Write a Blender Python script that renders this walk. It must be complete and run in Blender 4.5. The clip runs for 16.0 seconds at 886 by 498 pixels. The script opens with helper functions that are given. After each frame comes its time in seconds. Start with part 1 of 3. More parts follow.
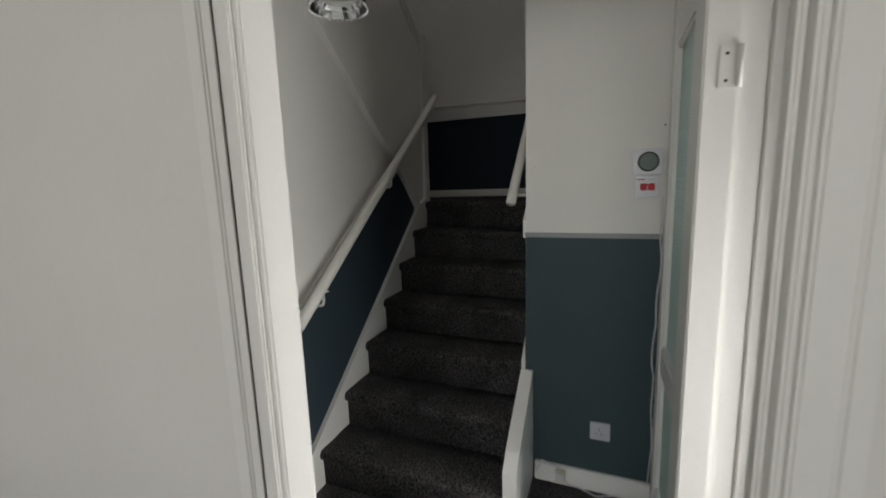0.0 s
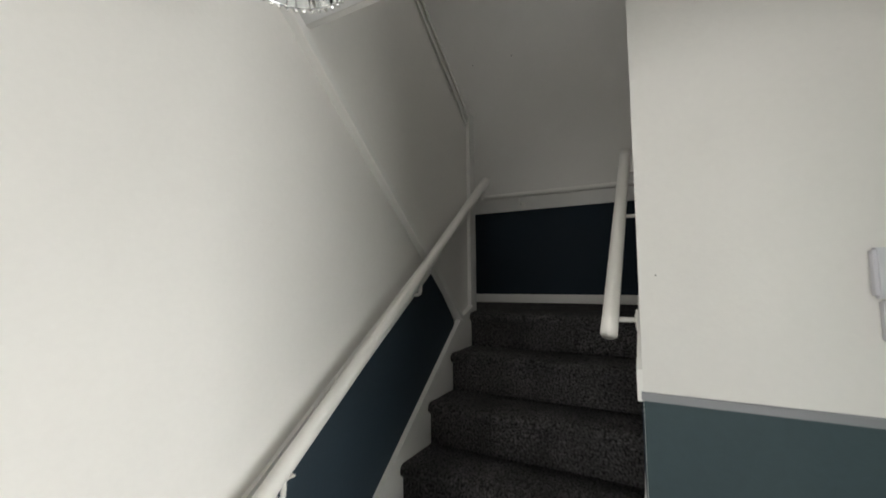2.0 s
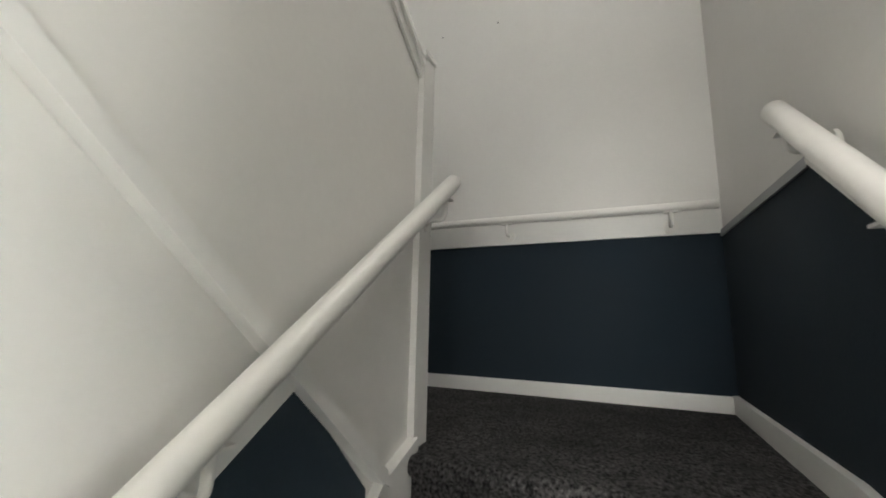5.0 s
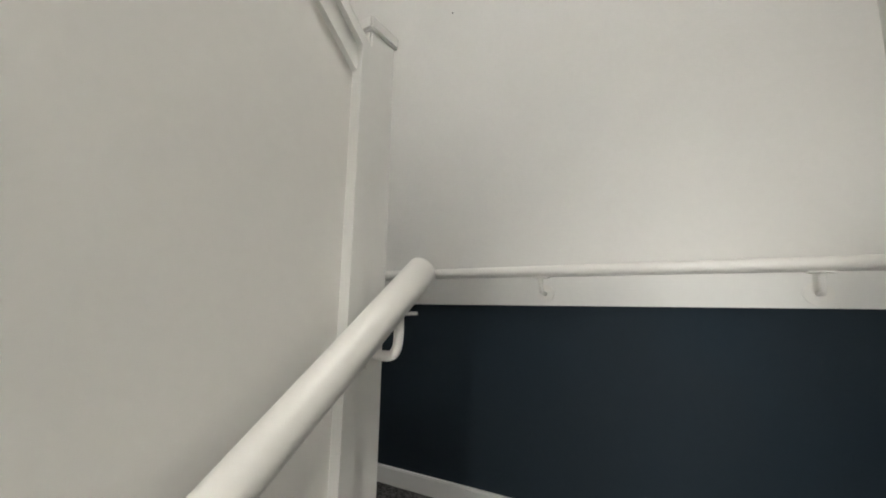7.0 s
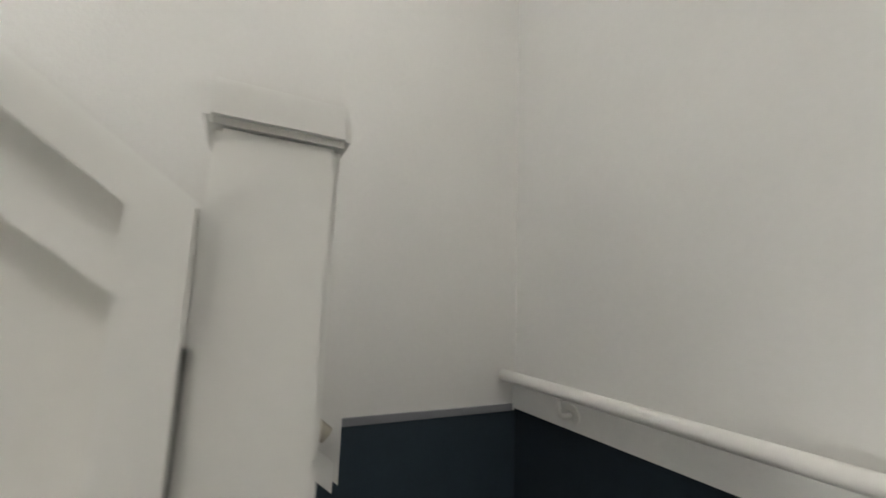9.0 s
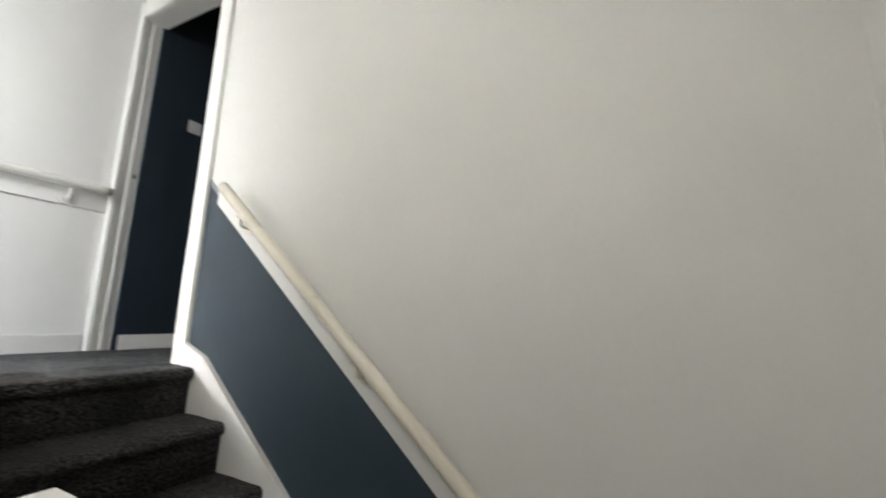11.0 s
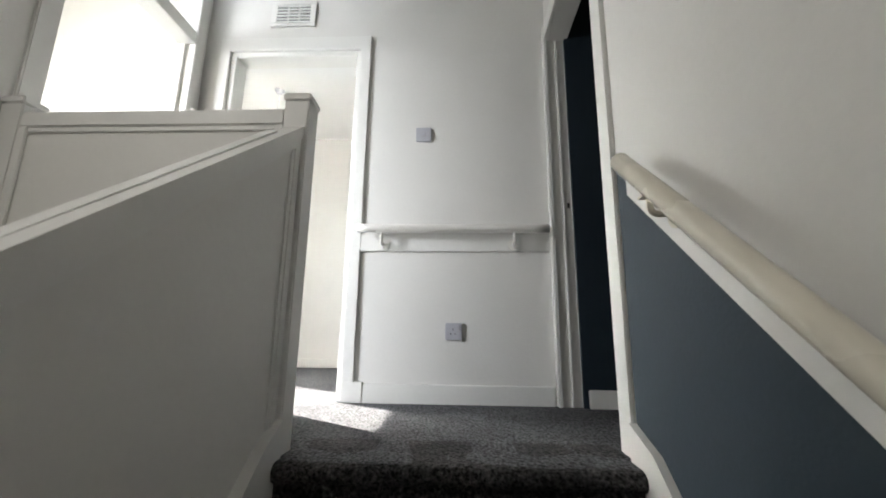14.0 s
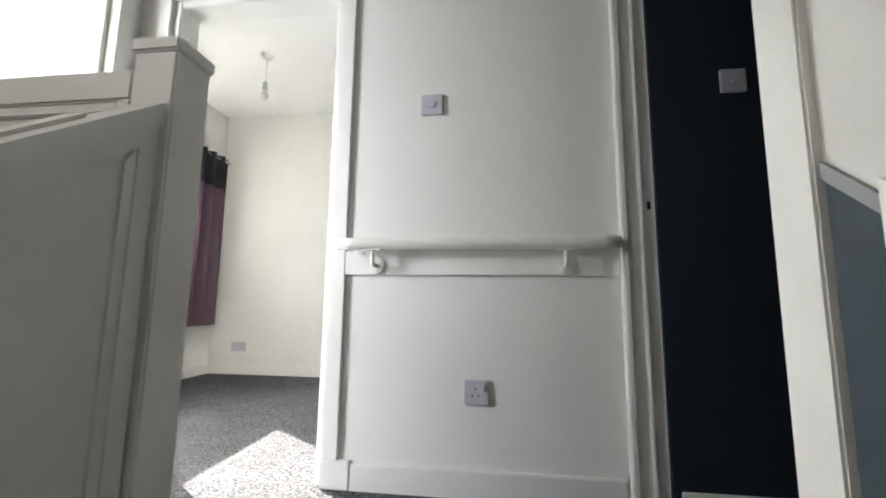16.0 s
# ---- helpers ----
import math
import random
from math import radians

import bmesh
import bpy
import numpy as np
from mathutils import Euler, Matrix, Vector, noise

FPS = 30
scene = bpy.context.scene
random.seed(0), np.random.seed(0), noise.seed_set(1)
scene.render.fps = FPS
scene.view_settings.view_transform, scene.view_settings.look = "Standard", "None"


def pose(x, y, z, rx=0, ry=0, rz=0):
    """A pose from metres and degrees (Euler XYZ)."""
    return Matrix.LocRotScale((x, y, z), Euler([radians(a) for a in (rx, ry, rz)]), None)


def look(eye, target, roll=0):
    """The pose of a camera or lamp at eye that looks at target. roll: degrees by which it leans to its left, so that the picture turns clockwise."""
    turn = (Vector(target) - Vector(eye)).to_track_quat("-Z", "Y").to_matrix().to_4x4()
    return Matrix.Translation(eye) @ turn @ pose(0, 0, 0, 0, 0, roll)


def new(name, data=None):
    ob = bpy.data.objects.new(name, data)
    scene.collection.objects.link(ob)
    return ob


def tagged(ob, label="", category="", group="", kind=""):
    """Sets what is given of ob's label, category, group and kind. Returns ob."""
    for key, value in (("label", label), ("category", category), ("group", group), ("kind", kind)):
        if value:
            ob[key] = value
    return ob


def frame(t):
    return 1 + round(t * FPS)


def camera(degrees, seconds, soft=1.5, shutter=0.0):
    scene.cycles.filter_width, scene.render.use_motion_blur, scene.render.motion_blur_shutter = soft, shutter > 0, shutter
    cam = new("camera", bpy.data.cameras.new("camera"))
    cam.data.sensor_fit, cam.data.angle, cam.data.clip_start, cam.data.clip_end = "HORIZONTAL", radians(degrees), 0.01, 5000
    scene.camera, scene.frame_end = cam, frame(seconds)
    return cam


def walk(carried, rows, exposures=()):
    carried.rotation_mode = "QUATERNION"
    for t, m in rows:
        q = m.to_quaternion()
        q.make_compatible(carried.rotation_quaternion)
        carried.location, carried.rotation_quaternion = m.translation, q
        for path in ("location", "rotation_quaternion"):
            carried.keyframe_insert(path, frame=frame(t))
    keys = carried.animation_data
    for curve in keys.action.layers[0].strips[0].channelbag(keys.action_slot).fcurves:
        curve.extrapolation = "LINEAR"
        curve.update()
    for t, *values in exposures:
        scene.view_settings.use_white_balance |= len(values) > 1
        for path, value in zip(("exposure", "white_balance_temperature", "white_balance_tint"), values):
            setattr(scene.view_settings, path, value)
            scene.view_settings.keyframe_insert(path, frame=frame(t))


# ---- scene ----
cam = camera(94.6, 16.0, soft=1.7, shutter=0.4)
PATH = [
    (0, (1.282, -0.896, 1.457), (0.553, 0.94, 1.144), -1.9),
    (0.5, (1.293, -0.674, 1.456), (0.398, 1.102, 1.245), -1.4),
    (1, (1.237, -0.524, 1.471), (0.286, 1.232, 1.363), -1.1),
    (1.5, (1.103, -0.37, 1.503), (0.148, 1.387, 1.54), -0.6),
    (2, (1.012, -0.194, 1.512), (0.062, 1.559, 1.665), -0.5),
    (2.5, (0.922, 0.021, 1.536), (0.013, 1.784, 1.796), -0.3),
    (3, (0.825, 0.253, 1.553), (-0.031, 2.039, 1.846), 0.3),
    (5.5, (0.519, 1.1, 1.746), (-0.301, 2.891, 2.089), 1.1),
    (6, (0.47, 1.254, 1.836), (-0.362, 3.042, 2.164), 1.0),
    (6.5, (0.445, 1.376, 1.959), (-0.455, 3.132, 2.28), 1.0),
    (7, (0.449, 1.531, 2.048), (-0.564, 3.229, 2.345), 1.1),
    (7.5, (0.402, 1.642, 2.161), (-0.744, 3.247, 2.497), 0.3),
    (8, (0.347, 1.785, 2.284), (-0.969, 3.254, 2.61), 0.4),
    (8.2, (0.341, 1.83, 2.333), (-1.072, 3.208, 2.656), 0.8),
    (10.3, (0.077, 2.444, 2.537), (-1.888, 2.157, 2.772), 1.7),
    (10.5, (0.084, 2.497, 2.579), (-1.841, 2.019, 2.833), 1.7),
    (11, (0.128, 2.534, 2.732), (-1.633, 1.643, 3.058), 2.3),
    (11.5, (-0.005, 2.56, 2.749), (-1.444, 1.221, 3.12), 2.4),
    (12, (-0.156, 2.53, 2.781), (-1.178, 0.854, 3.161), 2.4),
    (12.5, (-0.309, 2.469, 2.802), (-0.875, 0.591, 3.191), 1.9),
    (13, (-0.42, 2.325, 2.803), (-0.664, 0.38, 3.198), 1.2),
    (13.5, (-0.494, 2.101, 2.796), (-0.556, 0.146, 3.213), 0.6),
    (14, (-0.569, 1.897, 2.803), (-0.483, -0.058, 3.218), 0.7),
    (14.5, (-0.617, 1.693, 2.906), (-0.457, -0.263, 3.293), 0.8),
    (15, (-0.596, 1.55, 2.971), (-0.408, -0.41, 3.327), 0.6),
    (15.5, (-0.57, 1.406, 3.068), (-0.355, -0.558, 3.377), 0.5),
    (16, (-0.6, 1.278, 3.137), (-0.351, -0.689, 3.403), 0.7),
]
walk(cam, [(t, look(eye, target, roll)) for t, eye, target, roll in PATH],
     exposures=[(0.0, 1.15), (1.0, 1.8), (2.0, 2.15), (3.0, 2.5), (5.5, 4.05), (7.0, 4.25), (8.0, 4.15), (10.5, 4.15), (12.5, 3.4), (14.0, 3.15), (16.0, 3.05)])

# ---- light ----
SUN_WAY = Vector((-0.82, 0.57, -0.62)).normalized()
world = bpy.data.worlds.new("sky")
scene.world = world
world.use_nodes = True
wn = world.node_tree
sky = wn.nodes.new("ShaderNodeTexSky")
sky.sky_type = "NISHITA"
sky.sun_disc = False
sky.sun_elevation = math.asin(-SUN_WAY.z)
sky.sun_rotation = math.atan2(-SUN_WAY.x, -SUN_WAY.y)
wn.links.new(sky.outputs[0], wn.nodes["Background"].inputs[0])
wn.nodes["Background"].inputs[1].default_value = 0.06
sun = new("sun", bpy.data.lights.new("sun", "SUN"))
sun.data.energy, sun.data.angle, sun.data.color = 5.0, radians(0.5), (1.0, 0.95, 0.88)
sun.matrix_world = look((6, -6, 8), Vector((6, -6, 8)) + SUN_WAY)


def window_light(name, eye, toward, w, h, watts, colour=(0.93, 0.97, 1.0), spread=180):
    """Daylight of the sky in a window's opening."""
    lamp = new(name, bpy.data.lights.new(name, "AREA"))
    lamp.data.shape, lamp.data.size, lamp.data.size_y = "RECTANGLE", w, h
    lamp.data.energy, lamp.data.color = watts, colour
    lamp.data.spread = radians(spread)
    lamp.matrix_world = look(eye, toward)
    return lamp


window_light("daylight_living_room", (1.2, -4.42, 1.45), (1.2, 0, 1.2), 2.2, 1.3, 23, (1.0, 0.985, 0.96))
window_light("daylight_front_door", (2.38, 0.05, 0.74), (0, 0.1, 0.9), 0.55, 1.3, 10.5, (1.0, 0.985, 0.96))
window_light("daylight_bedroom", (2.14, -1.15, 3.95), (0, -0.5, 3.2), 0.9, 0.7, 4.2, (0.90, 0.95, 1.0), 120)
window_light("daylight_box_room", (2.95, 1.5, 3.9), (-0.3, -0.15, 3.2), 1.0, 1.3, 7.2, (0.90, 0.94, 1.0), 85)
# lamp added to brighten the stairwell, at an assumed window out of view
window_light("added_stair_light", (0.935, 1.7, 4.05), (-0.4, 1.65, 2.6), 0.9, 1.1, 1.7, (1.0, 0.97, 0.92))


# ---- materials ----
def material(name, base, rough=0.5, metal=0.0, grain=0.0, grain_scale=60.0, bump=0.0, bump_scale=200.0,
             blotch=0.0, blotch_scale=2.5, coat=0.0, dirt=None):
    m = bpy.data.materials.new(name)
    m.use_nodes = True
    nt = m.node_tree
    b = nt.nodes["Principled BSDF"]
    b.inputs["Metallic"].default_value = metal
    b.inputs["Coat Weight"].default_value = coat
    tc = nt.nodes.new("ShaderNodeTexCoord")
    geo = nt.nodes.new("ShaderNodeNewGeometry")

    def noise_node(scale, detail=3.0):
        n = nt.nodes.new("ShaderNodeTexNoise")
        n.inputs["Scale"].default_value, n.inputs["Detail"].default_value = scale, detail
        nt.links.new(geo.outputs["Position"], n.inputs["Vector"])
        return n

    def ramp(src, lo, hi, a, c):
        r = nt.nodes.new("ShaderNodeMapRange")
        r.inputs["From Min"].default_value, r.inputs["From Max"].default_value = lo, hi
        r.inputs["To Min"].default_value, r.inputs["To Max"].default_value = a, c
        nt.links.new(src, r.inputs["Value"])
        return r.outputs[0]

    fine, broad = noise_node(grain_scale), noise_node(blotch_scale, 5.0)
    k1 = ramp(fine.outputs["Fac"], 0.3, 0.7, 1 - grain, 1 + grain)
    k2 = ramp(broad.outputs["Fac"], 0.3, 0.7, 1 - blotch, 1 + blotch)
    mul = nt.nodes.new("ShaderNodeMath")
    mul.operation = "MULTIPLY"
    nt.links.new(k1, mul.inputs[0])
    nt.links.new(k2, mul.inputs[1])
    vm = nt.nodes.new("ShaderNodeVectorMath")
    vm.operation = "SCALE"
    vm.inputs[0].default_value = base
    nt.links.new(mul.outputs[0], vm.inputs["Scale"])
    colour = vm.outputs[0]
    if dirt:
        spots = noise_node(9.0, 8.0)
        mix = nt.nodes.new("ShaderNodeMix")
        mix.data_type = "RGBA"
        nt.links.new(ramp(spots.outputs["Fac"], 0.62, 0.78, 0.0, 0.55), mix.inputs["Factor"])
        nt.links.new(colour, mix.inputs["A"])
        mix.inputs["B"].default_value = (*dirt, 1)
        colour = mix.outputs["Result"]
    nt.links.new(colour, b.inputs["Base Color"])
    nt.links.new(ramp(broad.outputs["Fac"], 0.3, 0.7, max(rough - 0.025, 0.02), min(rough + 0.025, 1)), b.inputs["Roughness"])
    if bump:
        bn = noise_node(bump_scale, 4.0)
        bb = noise_node(14.0, 3.0)
        add = nt.nodes.new("ShaderNodeMath")
        add.operation = "MULTIPLY_ADD"
        nt.links.new(bb.outputs["Fac"], add.inputs[0])
        add.inputs[1].default_value = 0.3
        nt.links.new(bn.outputs["Fac"], add.inputs[2])
        bu = nt.nodes.new("ShaderNodeBump")
        bu.inputs["Strength"].default_value = 1.0
        bu.inputs["Distance"].default_value = bump
        nt.links.new(add.outputs[0], bu.inputs["Height"])
        nt.links.new(bu.outputs[0], b.inputs["Normal"])
    return m


WALL = material("white_emulsion", (0.72, 0.705, 0.675), 0.7, bump=0.0005, bump_scale=90, blotch=0.025, grain=0.01)
CEIL = material("white_ceiling_paint", (0.80, 0.80, 0.79), 0.8, bump=0.0006, bump_scale=110, blotch=0.02)
GLOSS = material("white_gloss_paint", (0.76, 0.75, 0.72), 0.42, bump=0.0008, bump_scale=35, blotch=0.03, grain=0.01)
SATIN = material("white_satin_paint", (0.75, 0.735, 0.70), 0.5, bump=0.0008, bump_scale=40, blotch=0.02, grain=0.01)
RAILP = material("white_rail_paint", (0.78, 0.76, 0.72), 0.3, bump=0.0005, bump_scale=50, blotch=0.04)
IVORY = material("ivory_rail_paint", (0.74, 0.69, 0.58), 0.28, bump=0.0005, bump_scale=50, blotch=0.04)
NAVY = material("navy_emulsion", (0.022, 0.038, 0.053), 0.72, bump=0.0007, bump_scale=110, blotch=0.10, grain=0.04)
# darker copy of the navy emulsion, with shade put into its base colour
NAVY_SHADED = material("shaded_navy_emulsion", (0.0035, 0.0125, 0.022), 0.85, bump=0.0007, bump_scale=110, blotch=0.12, grain=0.04)
TEAL = material("blue_green_emulsion", (0.030, 0.054, 0.062), 0.7, bump=0.0007, bump_scale=110, blotch=0.10, grain=0.04)
GREYTRIM = material("grey_trim_paint", (0.22, 0.225, 0.24), 0.4, bump=0.0004, blotch=0.05)
CARPET = material("charcoal_carpet", (0.058, 0.055, 0.055), 0.95, grain=1.3, grain_scale=105, bump=0.035, bump_scale=120, blotch=0.40, blotch_scale=6)
CARPET_UP = material("grey_carpet", (0.105, 0.105, 0.112), 0.95, grain=1.1, grain_scale=110, bump=0.03, bump_scale=125, blotch=0.15, blotch_scale=6)
PLASTIC = material("white_plastic", (0.60, 0.60, 0.64), 0.3, blotch=0.02)
PLATE = material("socket_plastic", (0.47, 0.47, 0.51), 0.35, blotch=0.02)
CREAM = material("cream_plastic", (0.66, 0.62, 0.50), 0.4)
RED = material("red_plastic", (0.42, 0.008, 0.018), 0.55)
DARK = material("dark_plastic", (0.012, 0.012, 0.013), 0.6)
LCD = material("grey_green_display", (0.10, 0.135, 0.125), 0.45)
STEEL = material("steel", (0.55, 0.55, 0.54), 0.3, metal=1.0)
CHROME = material("chrome", (0.8, 0.8, 0.8), 0.08, metal=1.0)
INK = material("pale_grey_print", (0.45, 0.43, 0.42), 0.5)
CURTAIN = material("plum_curtain_cloth", (0.23, 0.15, 0.19), 0.8, grain=0.15, grain_scale=300, bump=0.0008, bump_scale=500)
CURTAIN_TOP = material("charcoal_curtain_cloth", (0.055, 0.05, 0.06), 0.7, grain=0.15, grain_scale=300, bump=0.0008, bump_scale=500)
BLIND = material("white_blind_slat", (0.78, 0.77, 0.74), 0.5)
EARTH = material("grass_ground", (0.06, 0.085, 0.035), 0.9, grain=0.3, grain_scale=8, blotch=0.2)


def glass_material(name, tint, rough):
    m = bpy.data.materials.new(name)
    m.use_nodes = True
    nt = m.node_tree
    b = nt.nodes["Principled BSDF"]
    b.inputs["Base Color"].default_value = (*tint, 1)
    b.inputs["Roughness"].default_value = rough
    b.inputs["Transmission Weight"].default_value = 1.0
    b.inputs["IOR"].default_value = 1.45
    if rough > 0.1:
        geo = nt.nodes.new("ShaderNodeNewGeometry")
        w = nt.nodes.new("ShaderNodeTexWave")
        w.bands_direction = "Z"
        w.inputs["Scale"].default_value = 28
        w.inputs["Distortion"].default_value = 3.0
        nt.links.new(geo.outputs["Position"], w.inputs["Vector"])
        bu = nt.nodes.new("ShaderNodeBump")
        bu.inputs["Distance"].default_value = 0.002
        nt.links.new(w.outputs[1], bu.inputs["Height"])
        nt.links.new(bu.outputs[0], b.inputs["Normal"])
    return m


FROST = glass_material("reeded_frosted_glass", (0.80, 0.94, 0.92), 0.45)
CLEAR = glass_material("clear_glass", (0.96, 0.98, 0.97), 0.0)


# ---- mesh helpers ----
def mesh_object(name, bm, mat, parent=None, smooth=False):
    bmesh.ops.recalc_face_normals(bm, faces=bm.faces)
    me = bpy.data.meshes.new(name)
    bm.to_mesh(me)
    bm.free()
    me.materials.append(mat)
    if smooth:
        for p in me.polygons:
            p.use_smooth = True
    ob = new(name, me)
    ob.parent = parent
    return ob


def add_box(bm, x0, x1, y0, y1, z0, z1):
    r = bmesh.ops.create_cube(bm, size=1)
    for v in r["verts"]:
        v.co = Vector(((x0 + x1) / 2 + v.co.x * (x1 - x0), (y0 + y1) / 2 + v.co.y * (y1 - y0), (z0 + z1) / 2 + v.co.z * (z1 - z0)))
    return r["verts"]


def bevel_all(bm, width, segments=2):
    if width > 0:
        edges = [e for e in bm.edges if len(e.link_faces) == 2 and e.calc_face_angle(0) > 0.5]
        bmesh.ops.bevel(bm, geom=edges, offset=width, segments=segments, affect="EDGES", clamp_overlap=True)


def boxes(name, mat, dims, bevel=0.003, parent=None):
    """One mesh of one or more boxes (x0, x1, y0, y1, z0, z1)."""
    bm = bmesh.new()
    for d in dims:
        add_box(bm, *d)
    bevel_all(bm, bevel)
    return mesh_object(name, bm, mat, parent)


def prism(name, mat, outline, a, b, axis="x", bevel=0.003, parent=None):
    """An outline of (u, z) run along an axis from a to b: (y, z) along x, or (x, z) along y."""
    bm = bmesh.new()
    put = (lambda u, z, w: (w, u, z)) if axis == "x" else (lambda u, z, w: (u, w, z))
    lo = [bm.verts.new(put(u, z, a)) for u, z in outline]
    hi = [bm.verts.new(put(u, z, b)) for u, z in outline]
    n = len(outline)
    bm.faces.new(lo)
    bm.faces.new(hi[::-1])
    for i in range(n):
        bm.faces.new((lo[i], hi[i], hi[(i + 1) % n], lo[(i + 1) % n]))
    bevel_all(bm, bevel)
    return mesh_object(name, bm, mat, parent)


def tube_into(bm, points, r, sides=14, rounded=False):
    pts = [Vector(p) for p in points]
    radii = [r] * len(pts)
    if rounded:
        a, b = (pts[1] - pts[0]).normalized(), (pts[-1] - pts[-2]).normalized()
        steps = (0.0, 0.35, 0.7, 0.93)
        pts = [pts[0] + a * r * (1 - math.sin(math.acos(1 - s))) * 0.5 for s in steps] + pts[1:-1] + [pts[-1] - b * r * (1 - math.sin(math.acos(1 - s))) * 0.5 for s in steps[::-1]]
        radii = [r * (0.55 + 0.45 * s / 0.93) for s in steps] + radii[1:-1] + [r * (0.55 + 0.45 * s / 0.93) for s in steps[::-1]]
    rings, up = [], None
    for i, p in enumerate(pts):
        d = (pts[min(i + 1, len(pts) - 1)] - pts[max(i - 1, 0)]).normalized()
        if up is None:
            up = d.orthogonal().normalized()
        up = (up - d * up.dot(d)).normalized()
        side = d.cross(up)
        rings.append([bm.verts.new(p + (up * math.cos(q) + side * math.sin(q)) * radii[i]) for q in [2 * math.pi * k / sides for k in range(sides)]])
    for a, b in zip(rings, rings[1:]):
        for k in range(sides):
            f = bm.faces.new((a[k], a[(k + 1) % sides], b[(k + 1) % sides], b[k]))
            f.smooth = True
    bm.faces.new(rings[0][::-1])
    bm.faces.new(rings[-1])


def tube(name, mat, points, r, parent=None, sides=14, rounded=False):
    bm = bmesh.new()
    tube_into(bm, points, r, sides, rounded)
    return mesh_object(name, bm, mat, parent)


def thing(name, label, category, place=None, group="", kind=""):
    e = new(name)
    e.empty_display_size = 0.1
    if place is not None:
        e.matrix_world = place
    return tagged(e, label, category, group, kind)


def structure(ob, label="", category=""):
    return tagged(ob, label, category, kind="structure")


# ---- plan ----
RISE, GO = 0.19, 0.229
W, YW, BACK, XR = 0.95, -0.25, 3.01, -1.065
Y1, HALL_WALL = 0.554, 0.98
LAND, TOP = 1.33, 2.47
GO_UP, YTOP = 0.243, 0.76
CEIL_LOW, CEIL_TOP = 2.36, 4.98
NEWEL_Y = 2.02
XS = 1.00          # side wall of the upper landing
DOOR_Y0, DOOR_Y1 = -0.335, -0.262   # wall between living room and hall


def nose(y):
    return RISE + (y - Y1) * RISE / GO


def upper_nose(y):
    return TOP - (y - YTOP) * RISE / GO_UP


# ---- floors and ceilings ----
structure(boxes("floor_hall", CARPET, [(-0.1, 1.75, -0.37, 1.2, -0.12, 0.0)], 0), "charcoal carpet on the hall floor", "floor")
structure(boxes("floor_living_room", CARPET_UP, [(-1.6, 4.2, -4.5, -0.37, -0.12, -0.002)], 0), "grey carpet on the living room floor", "floor")
structure(boxes("floor_landing", CARPET_UP, [(XR - 1.6, 2.07, -2.36, YTOP - 0.03, TOP - 0.06, TOP), (0.96, 3.0, YTOP - 0.03, 2.1, TOP - 0.06, TOP)], 0), "grey pile carpet on the upper landing floor", "floor")
structure(boxes("ceiling_hall", CEIL, [(-0.09, 1.75, -0.37, YTOP - 0.03, CEIL_LOW, TOP - 0.07), (0.96, 1.75, YTOP - 0.03, 1.1, CEIL_LOW, TOP - 0.07)], 0), "white painted hall ceiling", "ceiling")
structure(boxes("ceiling_living_room", CEIL, [(-1.6, 4.2, -4.5, -0.37, CEIL_LOW, CEIL_LOW + 0.02)], 0), "white living room ceiling", "ceiling")
structure(boxes("ceiling_upper", CEIL, [(XR - 1.6, 3.0, -2.6, BACK + 0.1, CEIL_TOP, CEIL_TOP + 0.1)], 0), "white upper ceiling", "ceiling")

# ---- stair walls ----
structure(boxes("wall_back", WALL, [(XR - 0.1, W + 0.1, BACK, BACK + 0.12, 0.9, CEIL_TOP)], 0), "white emulsion wall behind the half landing", "wall")
# upper opening is cut for the added stair window
structure(boxes("wall_stair_right", WALL, [(W, W + 0.1, HALL_WALL, BACK, 0, 3.45), (W, W + 0.1, HALL_WALL, 1.2, 3.45, CEIL_TOP), (W, W + 0.1, 2.2, BACK, 3.45, CEIL_TOP), (W, W + 0.1, 1.2, 2.2, 4.65, CEIL_TOP)], 0), "white emulsion wall beside the lower stair flight", "wall")
structure(boxes("wall_thermostat", WALL, [(W + 0.1, 1.62, HALL_WALL, HALL_WALL + 0.1, 0, CEIL_LOW)], 0), "white hall wall above a blue-green dado", "wall")
structure(boxes("wall_stair_upper", WALL, [(XR - 0.1, XR, 0.6, BACK, 0.9, CEIL_TOP), (XR - 0.1, XR, -0.25, 0.6, TOP + 2.06, CEIL_TOP)], 0), "white emulsion wall beside the upper stair flight", "wall")
structure(boxes("wall_landing", WALL, [(XR, 0.0, YW - 0.1, YW, TOP - 0.05, CEIL_TOP), (0.85, XS + 0.1, YW - 0.1, YW, TOP - 0.05, CEIL_TOP), (0.0, 0.85, YW - 0.1, YW, TOP + 2.03, CEIL_TOP)], 0), "white emulsion landing wall with a doorway", "wall")
structure(boxes("wall_landing_side", WALL, [(XS, XS + 0.1, 0.67, YTOP + 0.1, TOP - 0.05, CEIL_TOP), (XS, XS + 0.1, -0.25, -0.21, TOP - 0.05, CEIL_TOP), (XS, XS + 0.1, YTOP + 0.1, HALL_WALL + 0.1, TOP - 0.2, CEIL_TOP)], 0), "white landing side wall with a glazed door frame", "wall")

